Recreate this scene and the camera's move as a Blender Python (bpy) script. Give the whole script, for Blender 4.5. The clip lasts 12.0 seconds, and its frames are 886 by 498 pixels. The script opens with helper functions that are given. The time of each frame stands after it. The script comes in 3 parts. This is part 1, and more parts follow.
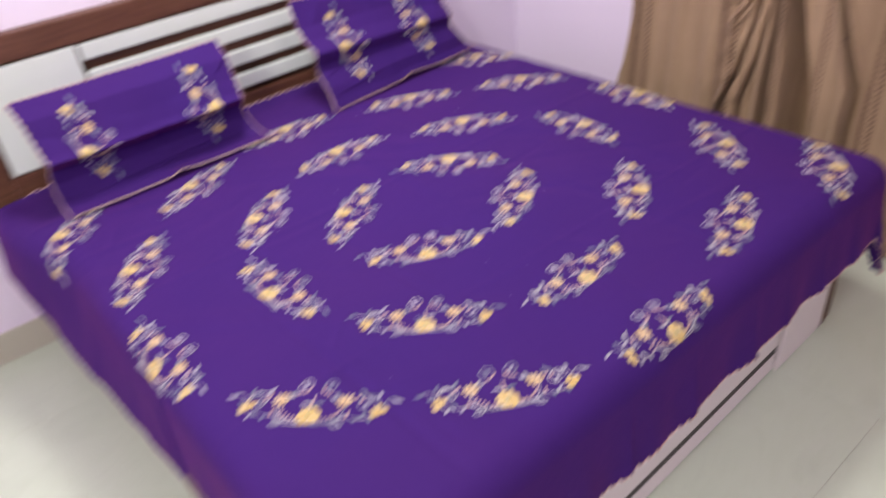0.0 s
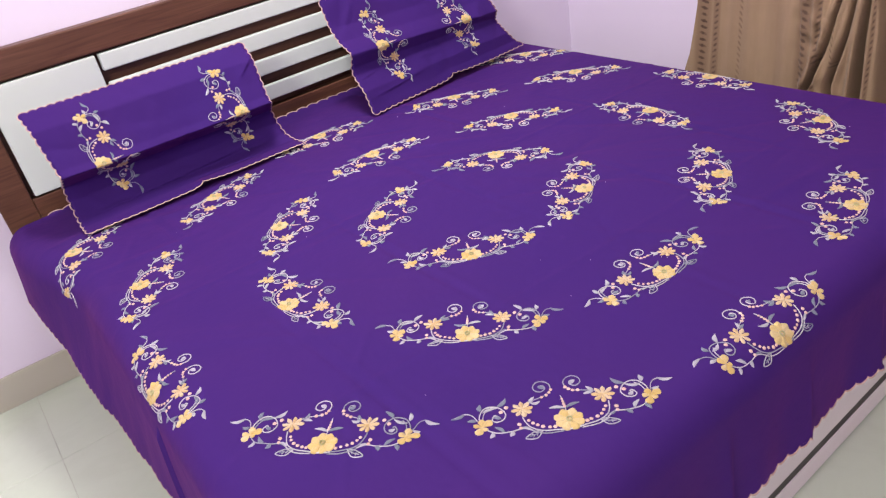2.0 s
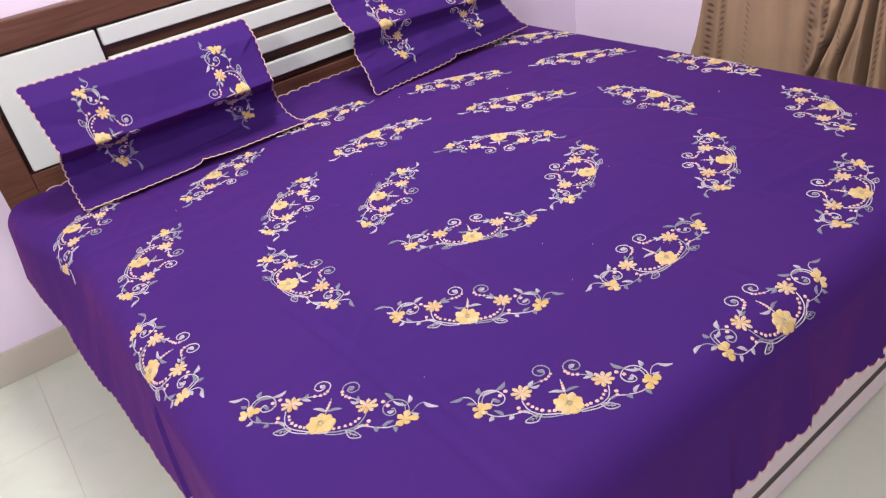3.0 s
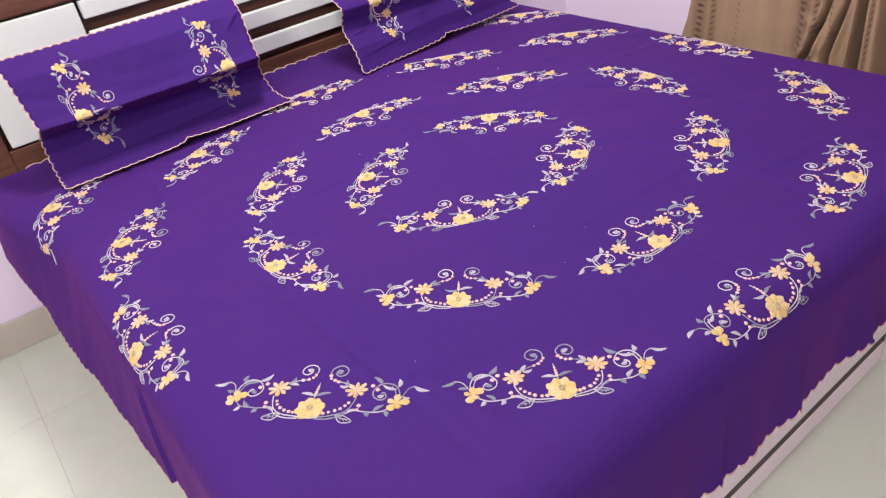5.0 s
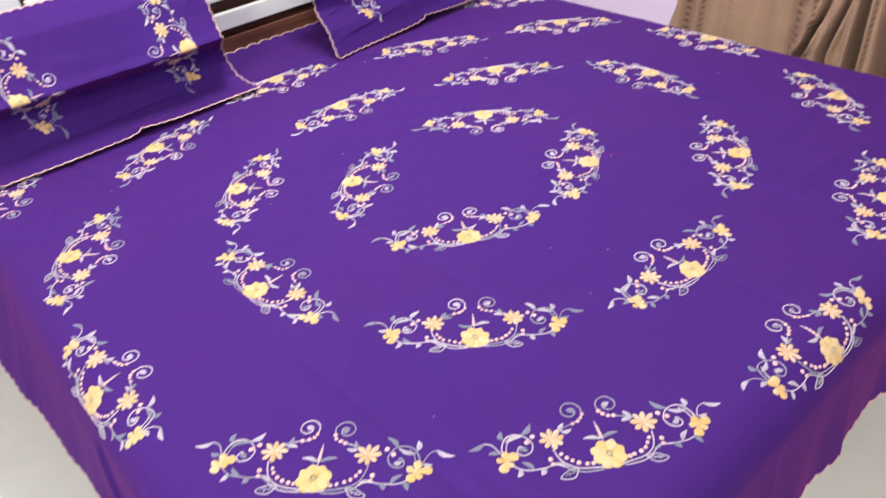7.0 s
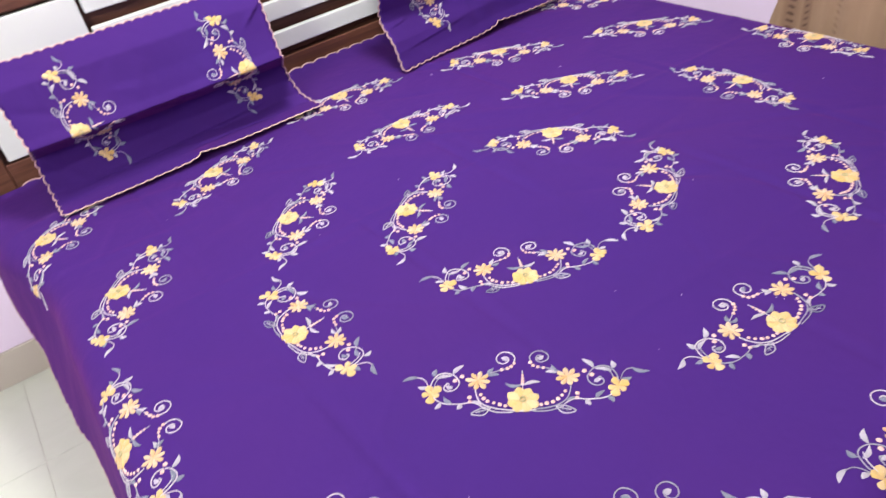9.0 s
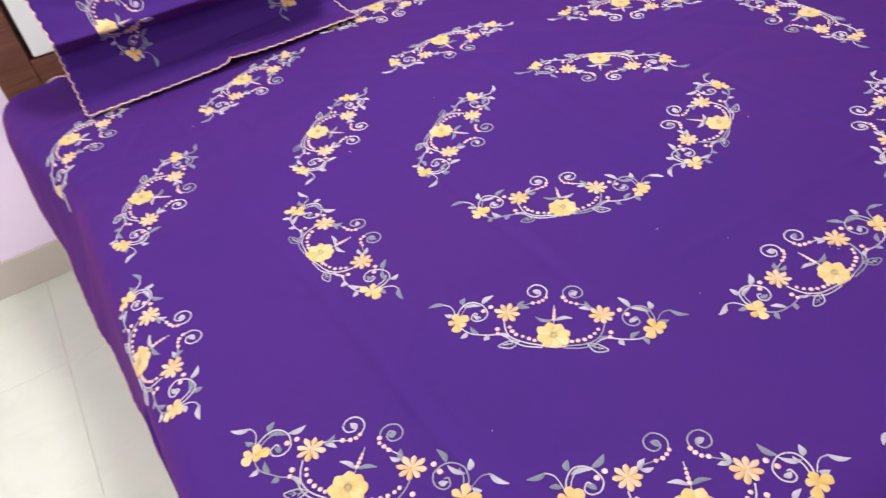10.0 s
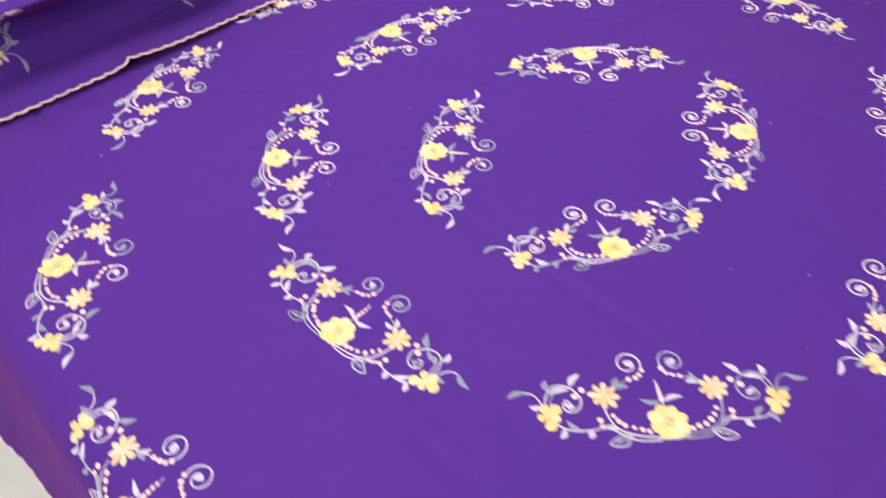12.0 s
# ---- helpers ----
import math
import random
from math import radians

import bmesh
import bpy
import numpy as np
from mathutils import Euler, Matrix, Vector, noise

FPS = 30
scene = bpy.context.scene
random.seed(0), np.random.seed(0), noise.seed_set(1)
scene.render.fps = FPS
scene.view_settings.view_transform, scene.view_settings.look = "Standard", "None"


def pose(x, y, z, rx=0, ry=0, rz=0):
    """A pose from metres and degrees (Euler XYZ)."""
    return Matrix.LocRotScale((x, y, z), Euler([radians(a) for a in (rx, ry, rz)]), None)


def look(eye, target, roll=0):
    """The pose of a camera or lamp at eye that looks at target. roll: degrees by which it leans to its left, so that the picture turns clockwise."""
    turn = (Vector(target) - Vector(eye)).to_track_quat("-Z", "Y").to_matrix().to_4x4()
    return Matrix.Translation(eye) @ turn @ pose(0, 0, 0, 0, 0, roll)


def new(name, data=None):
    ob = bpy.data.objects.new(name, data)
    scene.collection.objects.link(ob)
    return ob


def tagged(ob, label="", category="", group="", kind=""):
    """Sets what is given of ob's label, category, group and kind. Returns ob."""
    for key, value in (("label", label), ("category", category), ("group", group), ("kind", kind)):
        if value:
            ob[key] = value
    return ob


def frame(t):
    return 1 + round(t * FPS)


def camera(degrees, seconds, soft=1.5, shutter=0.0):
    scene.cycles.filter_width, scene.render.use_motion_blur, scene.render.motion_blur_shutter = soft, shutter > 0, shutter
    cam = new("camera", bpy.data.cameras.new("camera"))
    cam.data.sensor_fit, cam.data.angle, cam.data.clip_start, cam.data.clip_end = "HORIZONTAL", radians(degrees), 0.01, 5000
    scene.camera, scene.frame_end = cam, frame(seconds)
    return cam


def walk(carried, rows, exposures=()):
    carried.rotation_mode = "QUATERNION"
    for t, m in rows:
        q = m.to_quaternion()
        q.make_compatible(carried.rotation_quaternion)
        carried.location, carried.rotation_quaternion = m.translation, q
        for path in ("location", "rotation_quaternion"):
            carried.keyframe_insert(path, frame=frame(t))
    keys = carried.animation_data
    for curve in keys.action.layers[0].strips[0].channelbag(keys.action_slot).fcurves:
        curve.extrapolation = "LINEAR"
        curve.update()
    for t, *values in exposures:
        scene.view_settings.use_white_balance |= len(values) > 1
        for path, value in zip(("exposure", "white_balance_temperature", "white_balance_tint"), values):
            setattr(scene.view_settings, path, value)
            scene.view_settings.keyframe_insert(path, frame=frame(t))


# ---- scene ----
cam = camera(62.6, 12.0, soft=1.25, shutter=0.38)
PATH = [
    (0, (-1.131, -1.394, 1.654), (-0.115, -0.081, 0.54), -5.7),
    (0.1, (-1.131, -1.358, 1.607), (0.009, -0.067, 0.59), -4.4),
    (0.3, (-1.133, -1.333, 1.556), (-0.019, -0.003, 0.561), -3.4),
    (0.5, (-1.116, -1.317, 1.515), (-0.016, 0.079, 0.597), -4.5),
    (0.7, (-1.078, -1.292, 1.491), (-0.012, 0.172, 0.643), -5.1),
    (1, (-1.034, -1.273, 1.451), (0.033, 0.211, 0.639), -5.4),
    (1.2, (-1.001, -1.273, 1.436), (0.021, 0.173, 0.506), -6.0),
    (1.3, (-0.988, -1.271, 1.427), (0.01, 0.166, 0.459), -6.5),
    (1.5, (-0.981, -1.277, 1.437), (-0.037, 0.15, 0.402), -8.3),
    (1.7, (-0.985, -1.28, 1.439), (-0.072, 0.172, 0.411), -9.9),
    (2, (-1.0, -1.277, 1.432), (-0.077, 0.185, 0.428), -10.5),
    (2.5, (-0.999, -1.275, 1.43), (-0.092, 0.189, 0.413), -10.2),
    (3, (-0.999, -1.268, 1.426), (-0.094, 0.177, 0.382), -9.7),
    (3.5, (-1.001, -1.265, 1.419), (-0.092, 0.16, 0.35), -8.8),
    (5.5, (-0.992, -1.217, 1.414), (-0.078, 0.172, 0.302), -8.6),
    (6, (-0.979, -1.158, 1.408), (-0.088, 0.204, 0.246), -7.9),
    (6.5, (-0.978, -1.076, 1.406), (-0.084, 0.238, 0.191), -7.3),
    (7, (-0.97, -1.014, 1.41), (0.039, 0.255, 0.24), -5.1),
    (7.2, (-0.97, -0.999, 1.413), (0.11, 0.266, 0.303), -4.5),
    (8.8, (-0.844, -0.954, 1.418), (0.047, 0.43, 0.281), -9.4),
    (9, (-0.816, -0.954, 1.403), (-0.025, 0.471, 0.244), -10.5),
    (9.2, (-0.804, -0.952, 1.392), (-0.07, 0.476, 0.199), -10.9),
    (9.5, (-0.81, -0.952, 1.389), (-0.178, 0.498, 0.166), -11.4),
    (9.7, (-0.813, -0.939, 1.379), (-0.235, 0.518, 0.136), -11.7),
    (9.8, (-0.814, -0.93, 1.375), (-0.224, 0.503, 0.111), -10.9),
    (10, (-0.813, -0.91, 1.369), (-0.156, 0.457, 0.065), -8.9),
    (10.2, (-0.82, -0.877, 1.364), (-0.101, 0.426, 0.028), -7.0),
    (10.5, (-0.833, -0.818, 1.356), (-0.062, 0.405, -0.026), -5.0),
    (11, (-0.871, -0.719, 1.343), (-0.011, 0.368, -0.099), -2.5),
    (11.2, (-0.882, -0.693, 1.337), (0.029, 0.335, -0.117), -1.3),
    (11.5, (-0.893, -0.656, 1.34), (0.075, 0.304, -0.123), -0.3),
    (11.7, (-0.898, -0.613, 1.336), (0.078, 0.357, -0.115), 0.3),
    (12, (-0.894, -0.516, 1.348), (0.069, 0.508, -0.075), -1.2),
]
walk(cam, [(t, look(eye, target, roll)) for t, eye, target, roll in PATH], exposures=[(0.0, -0.06, 6700, 9), (0.5, -0.12, 6500, 8), (1.0, -0.44, 6400, 7), (1.5, 0.0, 6500, 7), (2.5, -0.02, 6700, 9), (3.5, 0.06, 6700, 10), (5.5, 0.17, 6800, 12), (6.5, 0.31, 6700, 13), (7.2, 0.34, 6600, 11), (9.0, 0.32, 6600, 9), (10.0, 0.18, 6700, 10), (10.5, 0.38, 6700, 10), (11.0, 0.38, 6600, 10), (11.5, 0.40, 6600, 10), (12.0, 0.50, 6600, 9)])

# ---- light ----
world = bpy.data.worlds.new("room_world")
scene.world = world
world.use_nodes = True
world.node_tree.nodes["Background"].inputs[0].default_value = (0.9, 0.92, 1.0, 1)
world.node_tree.nodes["Background"].inputs[1].default_value = 0.03


def area_lamp(name, place, target, size, size_y, watts, colour):
    data = bpy.data.lights.new(name, "AREA")
    data.shape, data.size, data.size_y, data.energy, data.color = "RECTANGLE", size, size_y, watts, colour
    ob = new(name, data)
    ob.matrix_world = look(place, target)
    return ob


area_lamp("wall_light", (-2.50, -1.40, 2.48), (0.1, 0.4, 2.1), 0.6, 0.14, 56, (1.0, 0.975, 0.960))
area_lamp("ceiling_light", (-0.05, 0.38, 2.72), (-0.05, 0.381, 0.0), 0.45, 0.45, 43, (1.0, 0.965, 0.945))

# ---- materials ----


class Nodes:
    """Short calls for the nodes of one material."""

    def __init__(self, name, rough=0.6, metal=0.0, spec=0.4):
        self.mat = bpy.data.materials.new(name)
        self.mat.use_nodes = True
        self.tree = self.mat.node_tree
        self.bsdf = self.tree.nodes["Principled BSDF"]
        self.put("Roughness", rough)
        self.put("Metallic", metal)
        self.put("Specular IOR Level", spec)

    def put(self, socket, value):
        target = self.bsdf.inputs[socket]
        if isinstance(value, bpy.types.NodeSocket):
            self.tree.links.new(value, target)
        else:
            target.default_value = value

    def add(self, kind, **inputs):
        node = self.tree.nodes.new(kind)
        for key, value in inputs.items():
            target = node.inputs[key.replace("_", " ")]
            if isinstance(value, bpy.types.NodeSocket):
                self.tree.links.new(value, target)
            else:
                target.default_value = value
        return node

    def math(self, op, a, b=0.0, c=0.0):
        node = self.tree.nodes.new("ShaderNodeMath")
        node.operation = op
        for target, value in zip(node.inputs, (a, b, c)):
            if isinstance(value, bpy.types.NodeSocket):
                self.tree.links.new(value, target)
            else:
                target.default_value = value
        return node.outputs[0]

    def coords(self, which="Object"):
        return self.add("ShaderNodeTexCoord").outputs[which]

    def stretched(self, vector, scale):
        return self.add("ShaderNodeMapping", Vector=vector, Scale=scale).outputs[0]

    def noise(self, vector, scale, detail=3.0, rough=0.55, distort=0.0):
        return self.add("ShaderNodeTexNoise", Vector=vector, Scale=scale, Detail=detail, Roughness=rough, Distortion=distort).outputs["Fac"]

    def ramp(self, fac, stops):
        node = self.add("ShaderNodeValToRGB", Fac=fac)
        band = node.color_ramp.elements
        while len(band) < len(stops):
            band.new(0.5)
        for item, (at, colour) in zip(band, stops):
            item.position, item.color = at, (*colour, 1)
        return node.outputs[0]

    def mix(self, fac, a, b, blend="MIX"):
        node = self.tree.nodes.new("ShaderNodeMix")
        node.data_type, node.blend_type = "RGBA", blend
        for index, value in ((0, fac), (6, a), (7, b)):
            if isinstance(value, bpy.types.NodeSocket):
                self.tree.links.new(value, node.inputs[index])
            else:
                node.inputs[index].default_value = value if index == 0 else (*value, 1)
        return node.outputs[2]

    def bump(self, height, strength, distance):
        self.put("Normal", self.add("ShaderNodeBump", Height=height, Strength=strength, Distance=distance).outputs[0])


def purple_cotton():
    m = Nodes("purple_cotton", rough=0.75, spec=0.05)
    at = m.coords()
    broad, fine = m.noise(at, 2.2, 3), m.noise(at, 38, 4)
    tone = m.ramp(broad, [(0.3, (0.0450, 0.0160, 0.146)), (0.7, (0.0525, 0.0168, 0.142))])
    m.put("Base Color", m.mix(m.math("MULTIPLY", fine, 0.25), tone, (0.035, 0.0118, 0.125)))
    m.put("Sheen Weight", 0.145)
    m.put("Sheen Roughness", 0.38)
    m.put("Sheen Tint", (0.85, 0.08, 0.36, 1))
    crumple, thin = m.noise(at, 7, 4, 0.5, 0.2), m.noise(at, 17, 3, 0.5)
    m.bump(m.math("ADD", m.math("MULTIPLY", thin, 0.5), crumple), 0.4, 0.010)
    return m.mat


def thread(name, inner, outer, pale, spread, rough=0.5, odd=0.0, petals=False):
    """Satin-stitched thread: its colour runs from inner to outer along the stitch and differs a little from patch to patch."""
    m = Nodes(name, rough=rough, spec=0.4)
    uv = m.add("ShaderNodeUVMap").outputs[0]
    along = m.add("ShaderNodeSeparateXYZ", Vector=uv).outputs[0]
    at = m.coords()
    colour = m.ramp(along, [(0.05, inner), (0.95, outer)])
    patch = m.noise(at, 26, 2)
    island = m.math("FRACT", m.math("ADD", m.add("ShaderNodeNewGeometry").outputs["Random Per Island"], m.add("ShaderNodeObjectInfo").outputs["Random"]))
    petal = m.add("ShaderNodeTexWhiteNoise")
    petal.noise_dimensions = "1D"
    m.tree.links.new(m.math("ADD", m.math("FLOOR", m.add("ShaderNodeSeparateXYZ", Vector=uv).outputs[1]), m.math("MULTIPLY", island, 31.0)), petal.inputs["W"])
    if petals:
        island = m.math("MULTIPLY", petal.outputs["Value"], 1.3)
    if odd:
        island = m.math("MULTIPLY", m.math("GREATER_THAN", island, 1 - odd), 1.9)
        patch = m.math("MULTIPLY", patch, 0.35)
    fac = m.math("MULTIPLY", m.math("ADD", m.math("MULTIPLY", patch, 0.7), m.math("MULTIPLY", island, 0.5)), spread)
    tone = m.mix(m.math("MINIMUM", fac, 1.0), colour, pale)
    lines = m.noise(m.stretched(uv, (2.5, 42, 1)), 1.0, 2)
    m.put("Base Color", m.mix(m.math("MULTIPLY", lines, 0.34), tone, tuple(0.6 * c for c in inner)))
    stitch = m.noise(m.stretched(uv, (2.5, 42, 1)), 1.0, 2)
    m.bump(stitch, 0.7, 0.0016)
    m.put("Sheen Weight", 0.36)
    m.put("Sheen Roughness", 0.3)
    m.put("Sheen Tint", (1.0, 0.88, 0.92, 1))
    return m.mat


def wood():
    m = Nodes("walnut_laminate", rough=0.42, spec=0.4)
    at = m.coords()
    grain = m.noise(m.stretched(at, (1.6, 30, 34)), 2.2, 5, 0.6, 0.8)
    cloud = m.noise(m.stretched(at, (1, 3, 5)), 2.6, 3)
    base = m.ramp(grain, [(0.28, (0.058, 0.021, 0.012)), (0.52, (0.124, 0.049, 0.029)), (0.76, (0.180, 0.082, 0.051))])
    m.put("Base Color", m.mix(m.math("MULTIPLY", cloud, 0.5), base, (0.060, 0.025, 0.016)))
    m.put("Roughness", m.math("ADD", m.math("MULTIPLY", grain, 0.18), 0.34))
    m.bump(grain, 0.12, 0.002)
    return m.mat


def laminate(name, colour, rough):
    m = Nodes(name, rough=rough, spec=0.45)
    at = m.coords()
    smudge = m.noise(at, 5, 4)
    m.put("Base Color", m.mix(m.math("MULTIPLY", smudge, 0.25), colour, tuple(c * 0.86 for c in colour)))
    m.put("Roughness", m.math("ADD", m.math("MULTIPLY", m.noise(at, 24, 3), 0.2), rough - 0.08))
    m.bump(m.noise(at, 160, 2), 0.04, 0.001)
    return m.mat


def wall_paint(name, colour):
    m = Nodes(name, rough=0.75, spec=0.25)
    at = m.coords()
    patch, fine = m.noise(at, 1.6, 4), m.noise(at, 60, 4)
    m.put("Base Color", m.mix(m.math("MULTIPLY", patch, 0.35), colour, tuple(c * 0.9 for c in colour)))
    m.bump(m.math("ADD", m.math("MULTIPLY", patch, 0.6), m.math("MULTIPLY", fine, 0.35)), 0.16, 0.004)
    return m.mat


def floor_tile():
    m = Nodes("cream_floor_tile", rough=0.24, spec=0.5)
    at = m.coords("Object")
    vein = m.noise(m.stretched(at, (1, 1.7, 1)), 3.2, 6, 0.62, 1.4)
    cloud = m.noise(at, 7, 4)
    each = m.add("ShaderNodeObjectInfo").outputs["Random"]
    base = m.ramp(vein, [(0.30, (0.555, 0.62, 0.505)), (0.5, (0.61, 0.675, 0.56)), (0.72, (0.58, 0.645, 0.525))])
    base = m.mix(m.math("MULTIPLY", cloud, 0.3), base, (0.635, 0.695, 0.585))
    m.put("Base Color", m.mix(m.math("MULTIPLY", each, 0.14), base, (0.555, 0.62, 0.505)))
    m.put("Roughness", m.math("ADD", m.math("MULTIPLY", cloud, 0.18), 0.25))
    m.bump(m.noise(at, 5, 2), 0.03, 0.002)
    return m.mat


def curtain_cloth():
    """Brown-gold cloth with columns of small slanting leaf marks."""
    m = Nodes("brown_printed_cloth", rough=0.68, spec=0.3)
    uv = m.add("ShaderNodeUVMap").outputs[0]
    parts = m.add("ShaderNodeSeparateXYZ", Vector=uv)
    u, v = parts.outputs[0], parts.outputs[1]
    at = m.coords()
    marks, band, ragged = None, None, m.noise(at, 80, 3)
    for offset, width, pitch, slant, strong, wide in ((0.040, 0.0105, 0.0235, 0.4, 1.0, 0.030), (0.088, 0.0075, 0.0215, -0.6, 0.9, 0.018), (0.190, 0.008, 0.0215, 0.8, 0.6, 0.0)):
        across = m.math("SUBTRACT", m.math("MODULO", m.math("ADD", u, 3.85), 0.385), offset)
        row = m.math("MODULO", m.math("ADD", m.math("ADD", v, 10.0), m.math("MULTIPLY", across, slant)), pitch)
        a = m.math("DIVIDE", across, width)
        b = m.math("DIVIDE", m.math("SUBTRACT", row, pitch / 2), pitch * 0.24)
        r = m.math("ADD", m.math("ADD", m.math("MULTIPLY", a, a), m.math("MULTIPLY", b, b)), m.math("MULTIPLY", m.math("SUBTRACT", ragged, 0.5), 3.2))
        inside = m.add("ShaderNodeMapRange", Value=r, From_Min=0.3, From_Max=1.6, To_Min=1.0, To_Max=0.0).outputs[0]
        inside = m.math("MULTIPLY", inside, strong)
        marks = inside if marks is None else m.math("MAXIMUM", marks, inside)
        if wide:
            stripe = m.add("ShaderNodeMapRange", Value=m.math("ABSOLUTE", across), From_Min=wide * 0.5, From_Max=wide, To_Min=1.0, To_Max=0.0).outputs[0]
            band = stripe if band is None else m.math("MAXIMUM", band, stripe)
    fade = m.noise(at, 6, 3)
    marks = m.math("MULTIPLY", marks, m.math("ADD", m.math("MULTIPLY", fade, 1.1), 0.2))
    base = m.ramp(m.noise(m.stretched(at, (6, 6, 0.7)), 3, 4), [(0.3, (0.335, 0.223, 0.136)), (0.7, (0.430, 0.293, 0.180))])
    blotch = m.noise(at, 14, 4)
    base = m.mix(m.math("MULTIPLY", blotch, 0.35), base, (0.230, 0.145, 0.092))
    base = m.mix(m.math("MULTIPLY", band, 0.5), base, (0.165, 0.092, 0.058))
    m.put("Base Color", m.mix(marks, base, (0.080, 0.040, 0.026)))
    m.put("Sheen Weight", 0.12)
    slub = m.noise(m.stretched(at, (60, 60, 900)), 1.0, 2)
    m.bump(m.math("ADD", slub, m.math("MULTIPLY", m.noise(m.stretched(at, (1, 1, 0.5)), 24, 5, 0.6, 0.4), 1.6)), 0.55, 0.005)
    return m.mat


PURPLE = purple_cotton()
YELLOW = thread("yellow_thread", (0.60, 0.34, 0.035), (0.67, 0.465, 0.095), (0.75, 0.60, 0.32), 0.95, petals=True)
BLOSSOM = thread("pale_yellow_thread", (0.60, 0.31, 0.04), (0.68, 0.445, 0.13), (0.75, 0.60, 0.40), 1.1, petals=True)
STEM = thread("white_thread", (0.67, 0.635, 0.655), (0.63, 0.60, 0.63), (0.23, 0.255, 0.315), 0.8, odd=0.33)
LEAF = thread("grey_green_thread", (0.43, 0.435, 0.48), (0.64, 0.61, 0.66), (0.15, 0.195, 0.255), 0.9, odd=0.44)
EYE = thread("olive_thread", (0.34, 0.33, 0.14), (0.48, 0.42, 0.16), (0.55, 0.52, 0.30), 0.6)
PEACH = thread("peach_thread", (0.70, 0.38, 0.28), (0.72, 0.46, 0.37), (0.76, 0.60, 0.54), 0.85)
EDGING = thread("edging_thread", (0.60, 0.38, 0.32), (0.66, 0.46, 0.41), (0.50, 0.32, 0.34), 0.7)
LINT = laminate("lint_fibre", (0.62, 0.60, 0.66), 0.8)
WOOD = wood()
WHITE = laminate("white_laminate", (0.645, 0.69, 0.66), 0.60)
CREAM = laminate("cream_laminate", (0.83, 0.76, 0.76), 0.4)
DARK = laminate("dark_groove", (0.055, 0.046, 0.044), 0.6)
LILAC = wall_paint("lilac_paint", (0.77, 0.68, 0.835))
CEILING = wall_paint("ceiling_paint", (0.82, 0.81, 0.80))
TILE = floor_tile()
SKIRTING = laminate("beige_skirting_tile", (0.49, 0.46, 0.39), 0.35)
GROUT = laminate("grout", (0.52, 0.51, 0.44), 0.8)
CURTAIN = curtain_cloth()
TICKING = laminate("mattress_ticking", (0.55, 0.50, 0.58), 0.8)

# ---- mesh helpers ----


def link(name, bm, material, parent=None, label="", smooth=False):
    mesh = bpy.data.meshes.new(name)
    bm.to_mesh(mesh)
    bm.free()
    mesh.materials.append(material)
    if smooth:
        mesh.polygons.foreach_set("use_smooth", [True] * len(mesh.polygons))
    ob = new(name, mesh)
    ob.parent = parent
    if label:
        ob["label"] = label
    return ob


def part(name, bm, material, parent, label="", smooth=False):
    return link(name, bm, material, parent, label, smooth)


def box(x0, x1, y0, y1, z0, z1, round_by=0.0, segments=2):
    bm = bmesh.new()
    bmesh.ops.create_cube(bm, size=1)
    for v in bm.verts:
        v.co = ((x0 + x1) / 2 + v.co.x * (x1 - x0), (y0 + y1) / 2 + v.co.y * (y1 - y0), (z0 + z1) / 2 + v.co.z * (z1 - z0))
    if round_by:
        bmesh.ops.bevel(bm, geom=bm.edges[:], offset=round_by, segments=segments, affect="EDGES", profile=0.5)
    return bm


def mesh_from(verts, faces, uvs=None):
    bm = bmesh.new()
    made = [bm.verts.new(v) for v in verts]
    layer = bm.loops.layers.uv.new("UVMap") if uvs is not None else None
    for f in faces:
        face = bm.faces.new([made[i] for i in f])
        face.smooth = True
        if layer is not None:
            for loop, i in zip(face.loops, f):
                loop[layer].uv = uvs[i]
    bm.normal_update()
    return bm


def grid_faces(rows, cols):
    return [(r * cols + c, r * cols + c + 1, (r + 1) * cols + c + 1, (r + 1) * cols + c) for r in range(rows - 1) for c in range(cols - 1)]


# ---- room ----
# BACK_Y: unseen south wall, set near so its bounce fills the foot side
WALL_Y, WALL_X, LEFT_X, BACK_Y, HIGH = 1.178, 1.46, -2.75, -2.05, 2.75

floor = tagged(new("floor"), "cream polished stone-look tiles with thin joints", "floor", kind="structure")
part("grout_bed", box(LEFT_X, WALL_X + 0.104, BACK_Y, WALL_Y, -0.10, -0.0016), GROUT, floor)
for name, spot, label in (
        ("wall_north", (LEFT_X - 0.15, WALL_X + 0.15, WALL_Y, WALL_Y + 0.15), "lilac painted wall behind the bed"),
        ("wall_south", (LEFT_X - 0.15, WALL_X + 0.15, BACK_Y - 0.15, BACK_Y), "plain lilac painted wall out of view"),
        ("wall_west", (LEFT_X - 0.15, LEFT_X, BACK_Y, WALL_Y), "plain lilac painted wall out of view")):
    tagged(link(name, box(*spot, -0.1, HIGH), LILAC), label, "wall", kind="structure")
# the wall steps back behind the curtain
east = box(WALL_X, WALL_X + 0.15, 0.174, WALL_Y, -0.1, HIGH)
recess = bpy.data.meshes.new("recess")
back_part = box(WALL_X + 0.104, WALL_X + 0.15, BACK_Y, 0.174, -0.1, HIGH)
back_part.to_mesh(recess)
back_part.free()
east.from_mesh(recess)
bpy.data.meshes.remove(recess)
tagged(link("wall_east", east, LILAC), "lilac painted wall beside the brown curtain", "wall", kind="structure")
tagged(link("ceiling", box(LEFT_X - 0.15, WALL_X + 0.15, BACK_Y - 0.15, WALL_Y + 0.15, HIGH, HIGH + 0.12), CEILING), "plain white ceiling", "ceiling", kind="structure")

